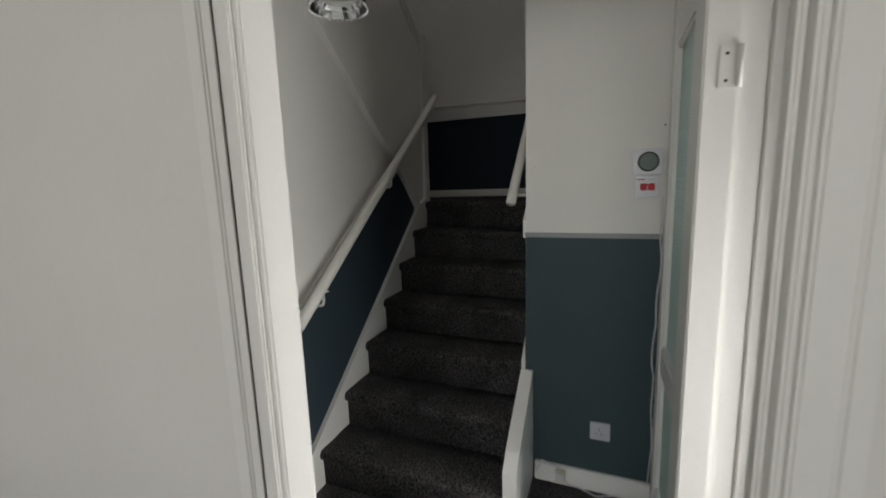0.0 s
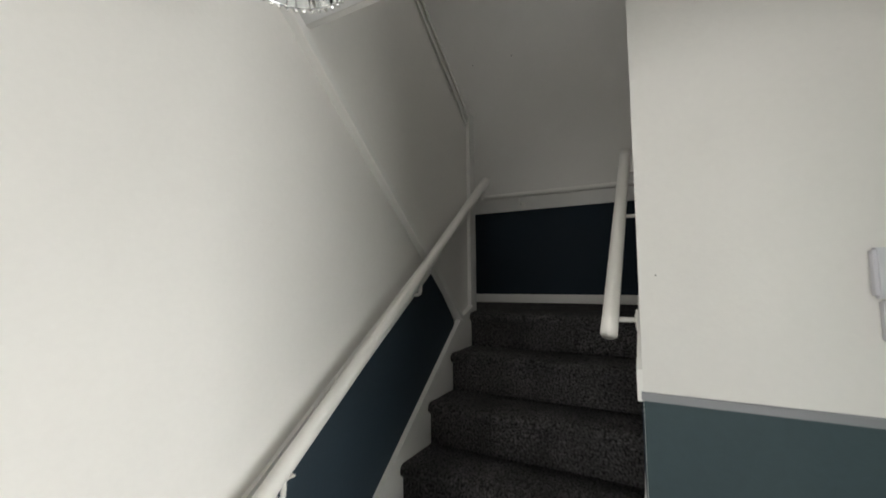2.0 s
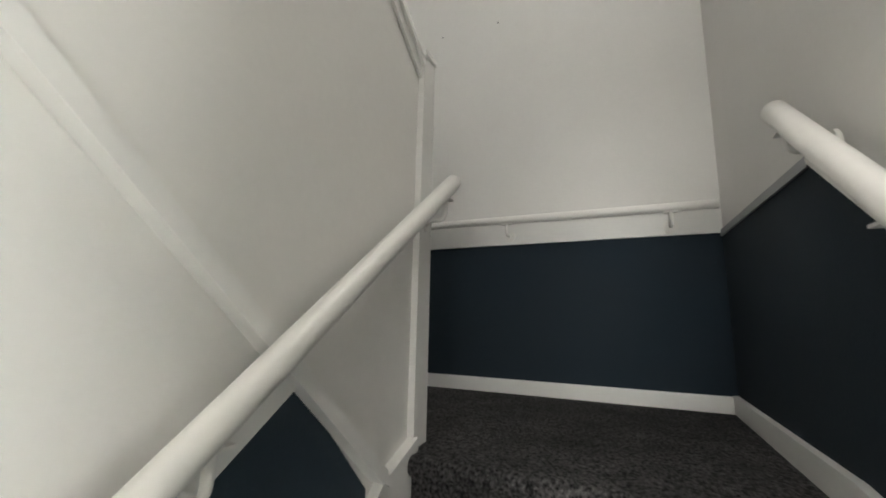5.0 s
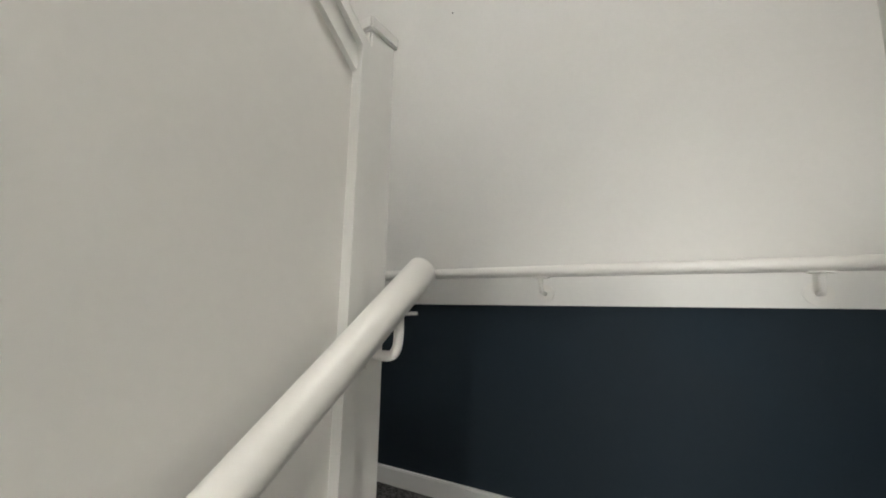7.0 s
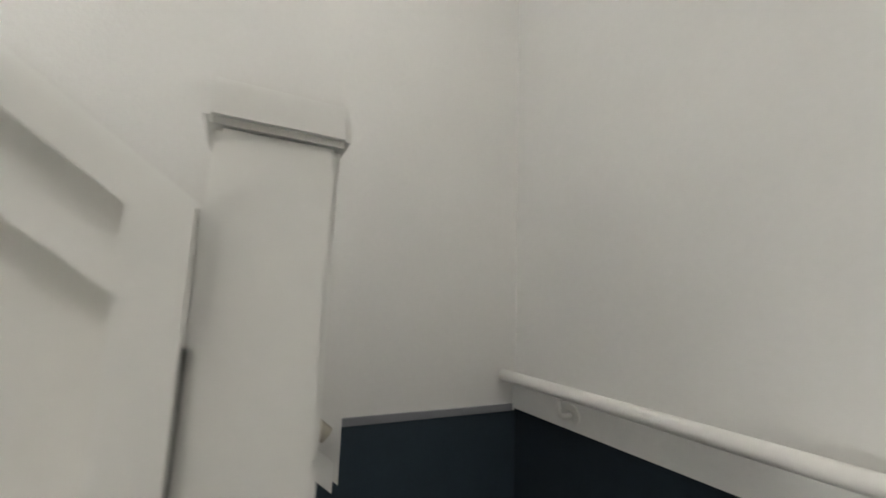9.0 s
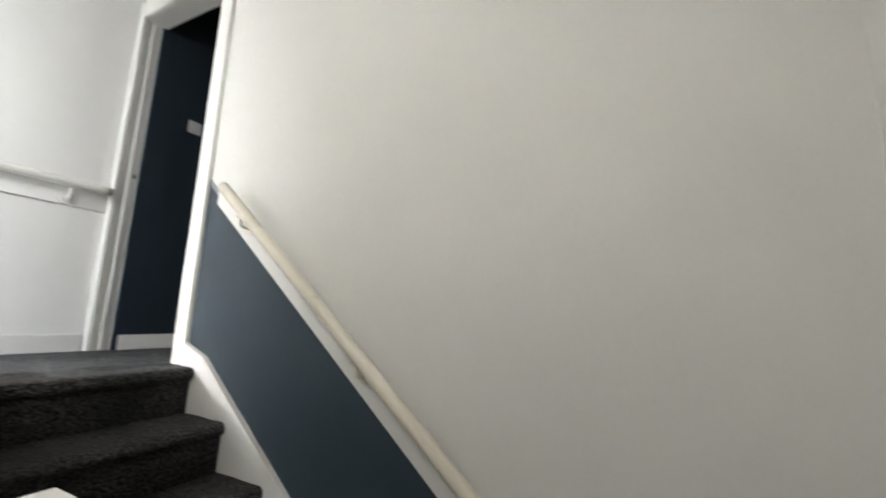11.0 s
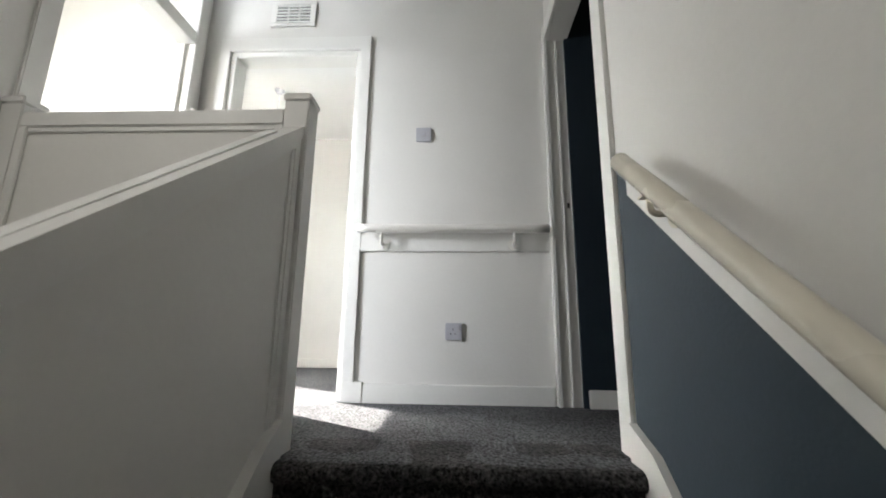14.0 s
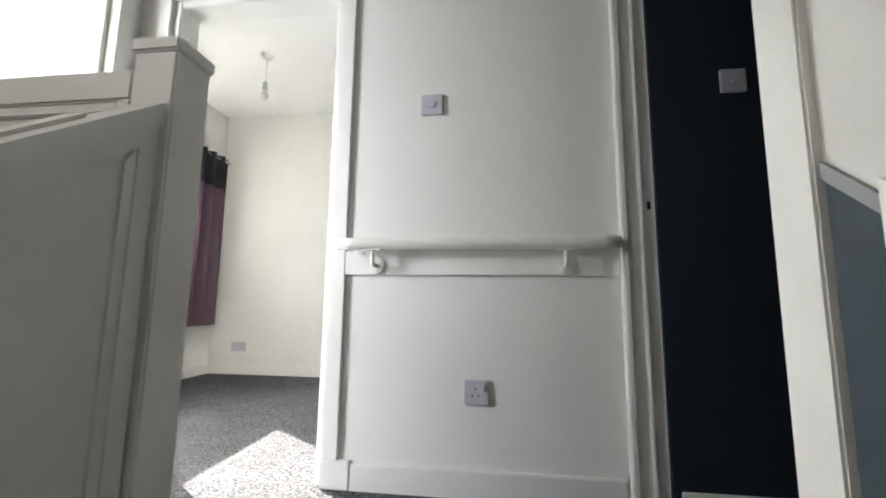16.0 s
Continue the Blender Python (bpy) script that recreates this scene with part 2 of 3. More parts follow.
# lower flight's inner wall: solid under the upper flight
SL = 0.765
structure(prism("wall_under_stair", WALL, [(-0.28, 0), (2.0, 0), (2.0, 1.16), (1.80, 1.33), (0.69, 2.29), (0.69, 2.36), (-0.28, 2.36)], -0.09, -0.003, bevel=0), "white plastered wall under the upper stair flight", "wall")
rail_line = lambda y: 2.478 + (2.0 - y) * SL
structure(prism("balustrade_panel", SATIN, [(2.02, 1.16), (2.02, rail_line(2.02) - 0.01), (0.70, rail_line(0.70) - 0.01), (0.70, 2.25), (1.80, 1.28), (2.0, 1.16)], -0.046, -0.006, bevel=0), "white painted panel under the stair handrail", "balustrade")
string_line = lambda y: 1.682 - (y - 1.415) * 0.885
structure(prism("stair_string_trim", GLOSS, [(1.845, string_line(1.845) - 0.01), (1.81, string_line(1.81) - 0.022), (0.62, string_line(0.62) - 0.022), (0.62, string_line(0.62) + 0.018), (1.83, string_line(1.83) + 0.018)], -0.01, 0.034, bevel=0.009), "white bead along the stair string", "trim")
structure(prism("balustrade_rail", GLOSS, [(2.03, rail_line(2.03) - 0.050), (2.03, rail_line(2.03) + 0.022), (0.70, rail_line(0.70) - 0.010), (0.70, rail_line(0.70) - 0.050)], -0.060, 0.004, bevel=0.004), "white painted sloping balustrade rail", "balustrade")
structure(prism("balustrade_bead", GLOSS, [(1.985, 1.12), (2.018, 1.12), (2.018, rail_line(2.018) + 0.018), (0.79, rail_line(0.79)), (0.79, rail_line(0.79) - 0.024), (1.990, rail_line(1.990) - 0.006)], -0.02, 0.014, bevel=0.005), "white bead round the balustrade panel", "trim")
structure(prism("balustrade_bead", GLOSS, [(1.99, 1.6), (2.018, 1.6), (2.018, rail_line(2.018) - 0.045), (0.703, rail_line(0.703) - 0.045), (0.703, 2.55), (0.735, 2.55), (0.735, rail_line(0.735) - 0.075), (1.99, rail_line(1.99) - 0.075)], -0.056, -0.04, bevel=0.004), "white bead round the balustrade panel", "trim")
structure(prism("balustrade_bead", GLOSS, [(0.735, 2.55), (0.752, 2.55), (0.752, rail_line(0.752) - 0.09), (0.735, rail_line(0.735) - 0.075)], -0.052, -0.04, bevel=0.004), "white bead beside the newel post", "trim")


def newel(x0, x1, y0, y1, z0, z1, label):
    n = thing("newel_post", label, "newel post", pose(x0, y0, z0), kind="structure")
    boxes("post", GLOSS, [(0, x1 - x0, 0, y1 - y0, 0, z1 - z0)], 0.004, n)
    boxes("cap", GLOSS, [(-0.005, x1 - x0 + 0.005, -0.005, y1 - y0 + 0.005, z1 - z0 - 0.002, z1 - z0 + 0.024)], 0.004, n)
    return n


newel(-0.088, 0.004, NEWEL_Y, NEWEL_Y + 0.068, LAND - 0.17, 2.532, "white painted square newel post on the half landing")
newel(-0.070, 0.012, 0.615, 0.698, TOP - 0.06, 3.560, "white painted square newel post at the stair head")
newel(W - 0.03, W + 0.05, 0.62, 0.698, TOP - 0.06, 3.565, "white painted half newel post against the wall")
# guard over the lower flight
structure(boxes("guard_panel", SATIN, [(0.012, W - 0.03, 0.645, 0.685, TOP + 0.06, 3.50)], 0.002), "white painted guard panel of the landing", "balustrade")
structure(boxes("guard_rail", GLOSS, [(0.012, W - 0.03, 0.622, 0.696, 3.475, 3.530)], 0.004), "white painted guard rail on the landing", "balustrade")
structure(boxes("guard_bead", GLOSS, [(0.040, W - 0.058, 0.685, 0.692, 3.455, 3.475), (0.012, 0.040, 0.685, 0.696, 2.56, 3.475), (W - 0.058, W - 0.03, 0.685, 0.696, 2.56, 3.475)], 0.003), "white bead round the guard panel", "trim")
structure(boxes("guard_apron", GLOSS, [(-0.003, W, 0.732, 0.768, 2.395, TOP + 0.062)], 0.004), "white painted apron board under the guard", "trim")
structure(boxes("wall_stairwell_end", WALL, [(-0.003, W, 0.732, 0.755, CEIL_LOW, 2.393)], 0), "white plaster strip under the landing edge", "wall")

# ---- painted dado ----
left_board = lambda y: 0.773 + (y - 0.43) * 0.7075
structure(prism("dado_stair_left", NAVY, [(-0.26, 0.0), (1.78, 0.0), (1.79, 1.30), (1.548, 1.564), (0.43, 0.773), (-0.26, 0.773)], -0.02, 0.0, bevel=0), "navy painted dado beside the lower stairs", "dado")
structure(prism("dado_trim", GREYTRIM, [(-0.26, 0.772), (0.40, 0.772), (0.40, 0.796), (-0.26, 0.796)], -0.02, 0.006), "grey painted dado strip", "trim")
structure(prism("rail_board", GLOSS, [(0.405, 0.757), (0.405, 0.845), (1.51, 1.627), (1.575, 1.583)], -0.02, 0.014), "white board behind the handrail", "trim")
structure(boxes("dado_hall", TEAL, [(W + 0.001, 1.508, HALL_WALL - 0.004, HALL_WALL + 0.05, 0, 1.205)], 0), "dark blue-green painted dado in the hall", "dado")
structure(boxes("dado_trim", GREYTRIM, [(W - 0.004, 1.508, HALL_WALL - 0.008, HALL_WALL + 0.02, 1.205, 1.226)], 0.002), "grey painted dado strip", "trim")
right_board = lambda y: 1.20 + (y - HALL_WALL) * 0.80
# uses the darkened navy: shade in the colour, unlike the left dado
structure(prism("dado_stair_right", NAVY_SHADED, [(HALL_WALL + 0.002, 0.4), (BACK, 1.2), (BACK, 2.06), (2.06, 2.03), (HALL_WALL + 0.002, right_board(HALL_WALL))], W - 0.004, W + 0.04, bevel=0), "navy painted dado beside the lower stairs", "dado")
structure(prism("dado_trim", GREYTRIM, [(2.05, 2.028), (BACK, 2.058), (BACK, 2.084), (2.05, 2.054)], W - 0.012, W + 0.02), "grey painted dado strip on the landing", "trim")
structure(prism("rail_board", GLOSS, [(HALL_WALL + 0.004, right_board(HALL_WALL)), (2.05, right_board(2.05) - 0.02), (2.05, right_board(2.05) + 0.06), (HALL_WALL + 0.004, right_board(HALL_WALL) + 0.08)], W - 0.014, W + 0.02), "white board behind the handrail", "trim")
# half landing's shade is painted in with the darkened navy
structure(boxes("dado_back", NAVY_SHADED, [(XR, W - 0.004, BACK - 0.004, BACK + 0.05, LAND, 2.075)], 0), "navy dado on the back wall, shade put into its colour", "dado")
structure(boxes("rail_board", GLOSS, [(XR + 0.004, W - 0.006, BACK - 0.018, BACK + 0.02, 2.072, 2.19)], 0.003), "white board behind the landing handrail", "trim")
ub = lambda y: 3.045 - (y - 0.97) * 0.836
structure(prism("dado_stair_upper", NAVY, [(0.66, 2.4), (0.66, ub(0.66) + 0.015), (2.36, ub(2.36) + 0.01), (2.36, 2.06), (BACK, 2.06), (BACK, LAND), (1.9, LAND)], XR - 0.04, XR + 0.004, bevel=0), "slate navy dado beside the upper stairs", "dado")
structure(prism("rail_board", GLOSS, [(0.748, ub(0.748) - 0.022), (0.748, ub(0.748) + 0.062), (2.34, ub(2.34) + 0.062), (2.34, ub(2.34) - 0.022)], XR - 0.02, XR + 0.014), "white board behind the handrail", "trim")
structure(prism("dado_trim", GREYTRIM, [(0.658, ub(0.658) + 0.012), (0.658, ub(0.658) + 0.037), (0.747, ub(0.747) + 0.037), (0.747, ub(0.747) + 0.012)], XR - 0.02, XR + 0.008), "grey painted dado strip", "trim")
structure(prism("dado_trim", GREYTRIM, [(2.36, 2.062), (BACK - 0.02, 2.062), (BACK - 0.02, 2.086), (2.36, 2.086)], XR - 0.02, XR + 0.010), "grey painted dado strip on the landing", "trim")

# ---- skirtings ----
structure(prism("baseboard_stair_left", GLOSS, [(0.40, 0.0), (0.40, 0.115), (0.50, nose(0.50) + 0.055), (1.83, nose(1.83) + 0.055), (1.995, 1.365), (1.995, 0.9), (0.8, 0.0)], -0.02, 0.024), "white stair skirting", "baseboard")
structure(boxes("baseboard_hall_left", GLOSS, [(-0.02, 0.018, -0.25, 0.398, 0.0, 0.112)], 0.004), "white skirting board", "baseboard")
structure(prism("baseboard_stair_right", GLOSS, [(HALL_WALL + 0.005, 0.3), (HALL_WALL + 0.005, nose(HALL_WALL) + 0.05), (1.93, nose(1.93) + 0.06), (2.0, LAND + 0.07), (BACK, LAND + 0.07), (BACK, LAND - 0.1), (1.9, 0.9)], W - 0.024, W + 0.02), "white stair skirting", "baseboard")
structure(boxes("baseboard_back", GLOSS, [(XR, W - 0.024, BACK - 0.022, BACK + 0.02, LAND - 0.05, LAND + 0.066)], 0.004), "white skirting board on the half landing", "baseboard")
structure(boxes("baseboard_hall", GLOSS, [(0.995, 1.508, HALL_WALL - 0.024, HALL_WALL + 0.02, -0.02, 0.092)], 0.005), "white skirting board behind cables", "baseboard")
structure(prism("baseboard_stair_upper", GLOSS, [(0.658, TOP - 0.1), (0.658, TOP + 0.10), (0.80, TOP + 0.05), (1.98, upper_nose(1.98) + 0.06), (2.08, LAND + 0.085), (BACK, LAND + 0.085), (BACK, LAND - 0.1), (1.6, LAND - 0.1)], XR - 0.02, XR + 0.026), "white stair skirting of the upper flight", "baseboard")
structure(prism("baseboard_stair_inner", GLOSS, [(0.703, TOP - 0.1), (0.703, TOP + 0.10), (0.80, TOP + 0.05), (1.95, upper_nose(1.95) + 0.05), (2.018, LAND + 0.09), (2.018, LAND - 0.1), (1.6, LAND - 0.1)], -0.078, -0.045), "white inner string of the upper flight", "baseboard")
structure(boxes("baseboard_landing", GLOSS, [(XR + 0.03, -0.075, YW - 0.02, YW + 0.018, TOP - 0.05, TOP + 0.092)], 0.004), "white skirting board of the landing", "baseboard")
structure(prism("stair_string_right", GLOSS, [(0.56, 0.0), (0.56, 0.30), (0.62, 0.36), (0.96, 0.56), (HALL_WALL - 0.005, 0.56), (HALL_WALL - 0.005, 0.0)], 0.928, 0.985, bevel=0.005), "white boxed stair string at the foot of the stairs", "stair string")


# ---- carpeted steps ----
def step(parent, x0, x1, y_front, y_back, z_top, z_low, facing, mat):
    """One carpeted step: riser, rounded nosing, tread. facing -1: the riser looks towards -y."""
    s = facing
    prof = [(y_front - s * 0.028, z_low), (y_front - s * 0.024, z_top - 0.06)]
    for i in range(7):
        a = math.pi * (-0.45 + 0.95 * i / 6)
        prof.append((y_front - s * (0.026 - 0.026 * math.cos(a)), z_top - 0.026 + 0.026 * math.sin(a)))
    prof += [(y_front - s * 0.10, z_top - 0.002), (y_front - s * 0.17, z_top + 0.001), (y_back - s * 0.04, z_top), (y_back - s * 0.04, z_low)]
    bm = bmesh.new()
    n = 44
    rows = []
    for i in range(n + 1):
        x = x0 + (x1 - x0) * i / n
        row = []
        for j, (y, z) in enumerate(prof):
            k = noise.noise((x * 7, y * 9 + z_top * 5, z * 9)) * 0.005 + noise.noise((x * 40, y * 40, z * 40)) * 0.0025
            wob = 0 if j in (0, len(prof) - 1, len(prof) - 2) else k
            row.append(bm.verts.new((x, y + s * wob, z + wob * 0.7)))
        rows.append(row)
    m = len(prof)
    for a, b in zip(rows, rows[1:]):
        for j in range(m):
            f = bm.faces.new((a[j], a[(j + 1) % m], b[(j + 1) % m], b[j]))
            f.smooth = True
    bm.faces.new(rows[0])
    bm.faces.new(rows[-1][::-1])
    return mesh_object("step", bm, mat, parent)


lower = thing("lower_stair_flight", "carpeted lower stair flight in worn charcoal pile", "stairs", kind="structure")
for k in range(1, 8):
    y = Y1 + GO * (k - 1)
    right = 0.930 if y < HALL_WALL - 0.05 else W - 0.022
    if k < 7:
        step(lower, 0.022, right, y, y + GO, RISE * k, max(0.0, RISE * (k - 2)), -1, CARPET)
    else:
        step(lower, 0.0, W - 0.022, y + 0.01, BACK, RISE * k, LAND - 0.3, -1, CARPET)
structure(boxes("floor_half_landing", CARPET, [(XR + 0.02, 0.0, 1.94, BACK - 0.02, LAND - 0.18, LAND)], 0), "dark carpet on the half landing", "floor")
upper = thing("upper_stair_flight", "carpeted upper stair flight in charcoal pile", "stairs", kind="structure")
for k in range(1, 7):
    y = YTOP + GO_UP * (6 - k)
    step(upper, XR + 0.024, -0.070, y, y - GO_UP, LAND + RISE * k, LAND + RISE * (k - 2), 1, CARPET)


# ---- handrails ----
def bracket(parent, wall, saddle, out, mat):
    """A rose on the wall, a bent rod and a saddle under the rail."""
    wall, saddle, out = Vector(wall), Vector(saddle), Vector(out)
    bm = bmesh.new()
    tube_into(bm, [wall, wall + out * 0.005, wall + out * 0.008], 0.032, 20)
    knee = Vector((saddle.x if abs(out.x) > 0.5 else wall.x, saddle.y if abs(out.y) > 0.5 else wall.y, wall.z))
    path = [wall]
    for i in range(7):
        q = i / 6
        a, b = wall.lerp(knee, 0.70), knee.lerp(saddle, 0.45)
        path.append(a.lerp(knee, q).lerp(knee.lerp(b, q), q))
    path.append(saddle)
    tube_into(bm, path, 0.0078, 10)
    verts = add_box(bm, saddle.x - 0.014, saddle.x + 0.014, saddle.y - 0.028, saddle.y + 0.028, saddle.z - 0.003, saddle.z + 0.002) if abs(out.x) > 0.5 else add_box(bm, saddle.x - 0.028, saddle.x + 0.028, saddle.y - 0.014, saddle.y + 0.014, saddle.z - 0.003, saddle.z + 0.002)
    for sx, sz in ((-0.013, 0.012), (0.013, 0.012), (0.0, -0.018)):
        side = Vector((0, 1, 0)) if abs(out.x) > 0.5 else Vector((1, 0, 0))
        c = wall + out * 0.008 + side * sx + Vector((0, 0, sz))
        tube_into(bm, [c, c + out * 0.003], 0.0045, 8)
    return mesh_object("bracket", bm, mat, parent)


def handrail(label, a, b, r, mat, out, wall_at, spots, drop=0.055):
    t = thing("handrail", label, "handrail", group="stair handrails")
    a, b = Vector(a), Vector(b)
    pts = [a.lerp(b, i / 16) for i in range(17)]
    tube("rail", mat, pts, r, t, 22, True)
    for s in spots:
        p = a.lerp(b, s)
        saddle = p - Vector((0, 0, r * 1.02))
        w = Vector((wall_at, p.y, p.z - r - drop + 0.01)) if abs(Vector(out).x) > 0.5 else Vector((p.x, wall_at, p.z - r - drop + 0.01))
        bracket(t, w, saddle, out, mat)
    return t


handrail("white painted round handrail on the navy stair wall", (0.076, 0.43, 0.868), (0.076, 2.09, 2.112), 0.025, RAILP, (1, 0, 0), 0.008, (0.11, 0.54, 0.965), 0.075)
handrail("white painted round handrail with chipped paint", (0.866, 1.045, 1.358), (0.866, 1.955, 2.125), 0.0235, RAILP, (-1, 0, 0), W - 0.012, (0.13, 0.62, 0.95))
handrail("white painted round handrail on the back wall", (XR + 0.02, BACK - 0.072, 2.195), (W - 0.02, BACK - 0.072, 2.185), 0.020, RAILP, (0, -1, 0), BACK - 0.016, (0.15, 0.535, 0.91), 0.065)
handrail("ivory painted round handrail beside the upper flight", (XR + 0.072, 0.858, ub(0.858) + 0.125), (XR + 0.072, 2.30, ub(2.30) + 0.13), 0.024, IVORY, (1, 0, 0), XR + 0.012, (0.10, 0.56, 0.93))
handrail("white painted round handrail on the landing wall", (-0.022, YW + 0.07, 3.355), (XR + 0.035, YW + 0.07, 3.355), 0.022, RAILP, (0, 1, 0), YW + 0.016, (0.13, 0.82), 0.065)
structure(boxes("rail_board", GLOSS, [(XR + 0.012, -0.028, YW - 0.01, YW + 0.016, 3.243, 3.333)], 0.003), "white board behind the landing handrail", "trim")


# ---- door frames ----
def door_frame(label, boards):
    f = thing("door_frame", label, "door frame", kind="structure")
    for nm, dims in boards:
        boxes(nm, GLOSS, dims, 0.004, f)
    return f


# living room to hall
structure(boxes("wall_living_room_door", WALL, [(-1.6, 0.69, DOOR_Y0, DOOR_Y1, 0, CEIL_LOW), (1.505, 4.2, DOOR_Y0, DOOR_Y1, 0, CEIL_LOW), (0.69, 1.505, DOOR_Y0, DOOR_Y1, 2.07, CEIL_LOW)], 0), "pale grey living room wall with a doorway", "wall")
door_frame("white gloss door frame between living room and hall", [
    ("lining", [(0.69, 0.713, DOOR_Y0 - 0.004, DOOR_Y1 + 0.004, 0, 2.045)]),
    ("lining", [(1.48, 1.505, DOOR_Y0 - 0.004, DOOR_Y1 + 0.004, 0, 2.045)]),
    ("head", [(0.69, 1.505, DOOR_Y0 - 0.004, DOOR_Y1 + 0.004, 2.045, 2.07)]),
    ("stop", [(1.470, 1.482, -0.315, -0.285, 0, 2.045)]),
    ("architrave", [(0.600, 0.700, DOOR_Y0 - 0.014, DOOR_Y0 - 0.002, 0, 2.13), (0.603, 0.640, DOOR_Y0 - 0.022, DOOR_Y0 - 0.010, 0, 2.13), (0.655, 0.668, DOOR_Y0 - 0.018, DOOR_Y0 - 0.010, 0, 2.13)]),
    ("architrave", [(1.490, 1.560, DOOR_Y0 - 0.018, DOOR_Y0 - 0.002, 0, 2.13), (1.530, 1.556, DOOR_Y0 - 0.024, DOOR_Y0 - 0.012, 0, 2.13)]),
    ("architrave", [(0.645, 0.70, DOOR_Y1 + 0.002, DOOR_Y1 + 0.018, 0, 2.12)]),
])
# front door side: screen with a sidelight, post and open doorway
SX = 1.51
scr = thing("glazed_screen", "white wooden screen with pale green reeded glass", "screen", kind="structure")
boxes("stile", GLOSS, [(SX, SX + 0.06, 0.915, HALL_WALL - 0.002, 0, CEIL_LOW)], 0.004, scr)
boxes("post", GLOSS, [(SX - 0.008, SX + 0.074, 0.36, 0.50, 0, CEIL_LOW)], 0.006, scr)
boxes("rail", GLOSS, [(SX + 0.005, SX + 0.055, 0.50, 0.915, 0, 0.12)], 0.004, scr)
boxes("rail", GLOSS, [(SX + 0.005, SX + 0.055, 0.50, 0.915, 0.66, 0.76)], 0.004, scr)
boxes("rail", GLOSS, [(SX + 0.005, SX + 0.055, 0.50, 0.915, 1.93, CEIL_LOW)], 0.004, scr)
for z0, z1 in ((0.12, 0.66), (0.76, 1.93)):
    g = boxes("pane", FROST, [(SX + 0.024, SX + 0.030, 0.495, 0.92, z0 - 0.005, z1 + 0.005)], 0, scr)
    g.visible_shadow = False
    boxes("bead", GLOSS, [(SX + 0.008, SX + 0.024, 0.502, 0.514, z0, z1), (SX + 0.008, SX + 0.024, 0.901, 0.913, z0, z1), (SX + 0.008, SX + 0.024, 0.514, 0.901, z0, z0 + 0.012), (SX + 0.008, SX + 0.024, 0.514, 0.901, z1 - 0.012, z1)], 0.002, scr)
structure(boxes("porch_wall", GLOSS, [(SX + 0.074, SX + 0.14, 0.385, 0.50, 0, CEIL_LOW), (SX + 0.14, 2.4, 0.38, 0.50, 0, CEIL_LOW), (SX + 0.20, SX + 0.23, 0.355, 0.38, 0, CEIL_LOW)], 0.004), "white painted porch jamb with rebates", "wall")
structure(boxes("wall_porch_side", WALL, [(1.62, 2.4, -0.36, -0.262, 0, CEIL_LOW)], 0), "pale porch wall", "wall")
hinge = thing("door_hinge", "white painted steel butt hinge on the door post", "hinge", pose(SX + 0.05, 0.36, 1.72))
boxes("leaf", GLOSS, [(-0.022, 0.018, -0.0035, 0.001, -0.05, 0.05)], 0.001, hinge)
tube("knuckle", GLOSS, [(0.022, -0.004, -0.05), (0.022, -0.004, 0.05)], 0.006, hinge)
for z in (-0.032, 0.032):
    tube("screw", DARK, [(-0.006, -0.003, z), (-0.006, -0.0045, z)], 0.004, hinge, 8)

# landing: bedroom door frame
door_frame("white painted bedroom door frame on the landing", [
    ("architrave", [(-0.03, 0.035, YW - 0.004, YW + 0.016, TOP + 0.10, TOP + 2.105)]),
    ("plinth", [(-0.078, 0.035, YW - 0.004, YW + 0.022, TOP, TOP + 0.10)]),
    ("architrave", [(0.835, 0.90, YW - 0.004, YW + 0.016, TOP, TOP + 2.105)]),
    ("architrave", [(-0.03, 0.90, YW - 0.004, YW + 0.0155, TOP + 2.015, TOP + 2.105)]),
    ("lining", [(0.0, 0.06, YW - 0.12, YW - 0.002, TOP, TOP + 2.03)]),
    ("lining", [(0.80, 0.85, YW - 0.12, YW - 0.002, TOP, TOP + 2.03)]),
    ("head", [(0.06, 0.80, YW - 0.12, YW - 0.002, TOP + 1.985, TOP + 2.03)]),
])
# landing: doorway in the upper stair wall
door_frame("white painted door frame beside the stair head", [
    ("architrave", [(XR - 0.004, XR + 0.016, 0.560, 0.655, TOP, TOP + 2.13)]),
    ("architrave", [(XR - 0.004, XR + 0.020, YW + 0.002, YW + 0.045, TOP, TOP + 2.13)]),
    ("architrave", [(XR - 0.004, XR + 0.0155, YW + 0.045, 0.525, TOP + 2.03, TOP + 2.13)]),
    ("lining", [(XR - 0.12, XR, YW + 0.002, YW + 0.030, TOP, TOP + 2.05)]),
    ("lining", [(XR - 0.12, XR, 0.54, 0.6, TOP, TOP + 2.05)]),
    ("head", [(XR - 0.12, XR, YW + 0.030, 0.54, TOP + 2.03, TOP + 2.06)]),
    ("stop", [(XR - 0.06, XR - 0.045, YW + 0.030, YW + 0.042, TOP, TOP + 2.03)]),
])
structure(boxes("strike_plate", DARK, [(XR - 0.086, XR - 0.074, YW + 0.0295, YW + 0.0315, 3.478, 3.506)], 0), "dark latch hole in the door frame", "latch plate")
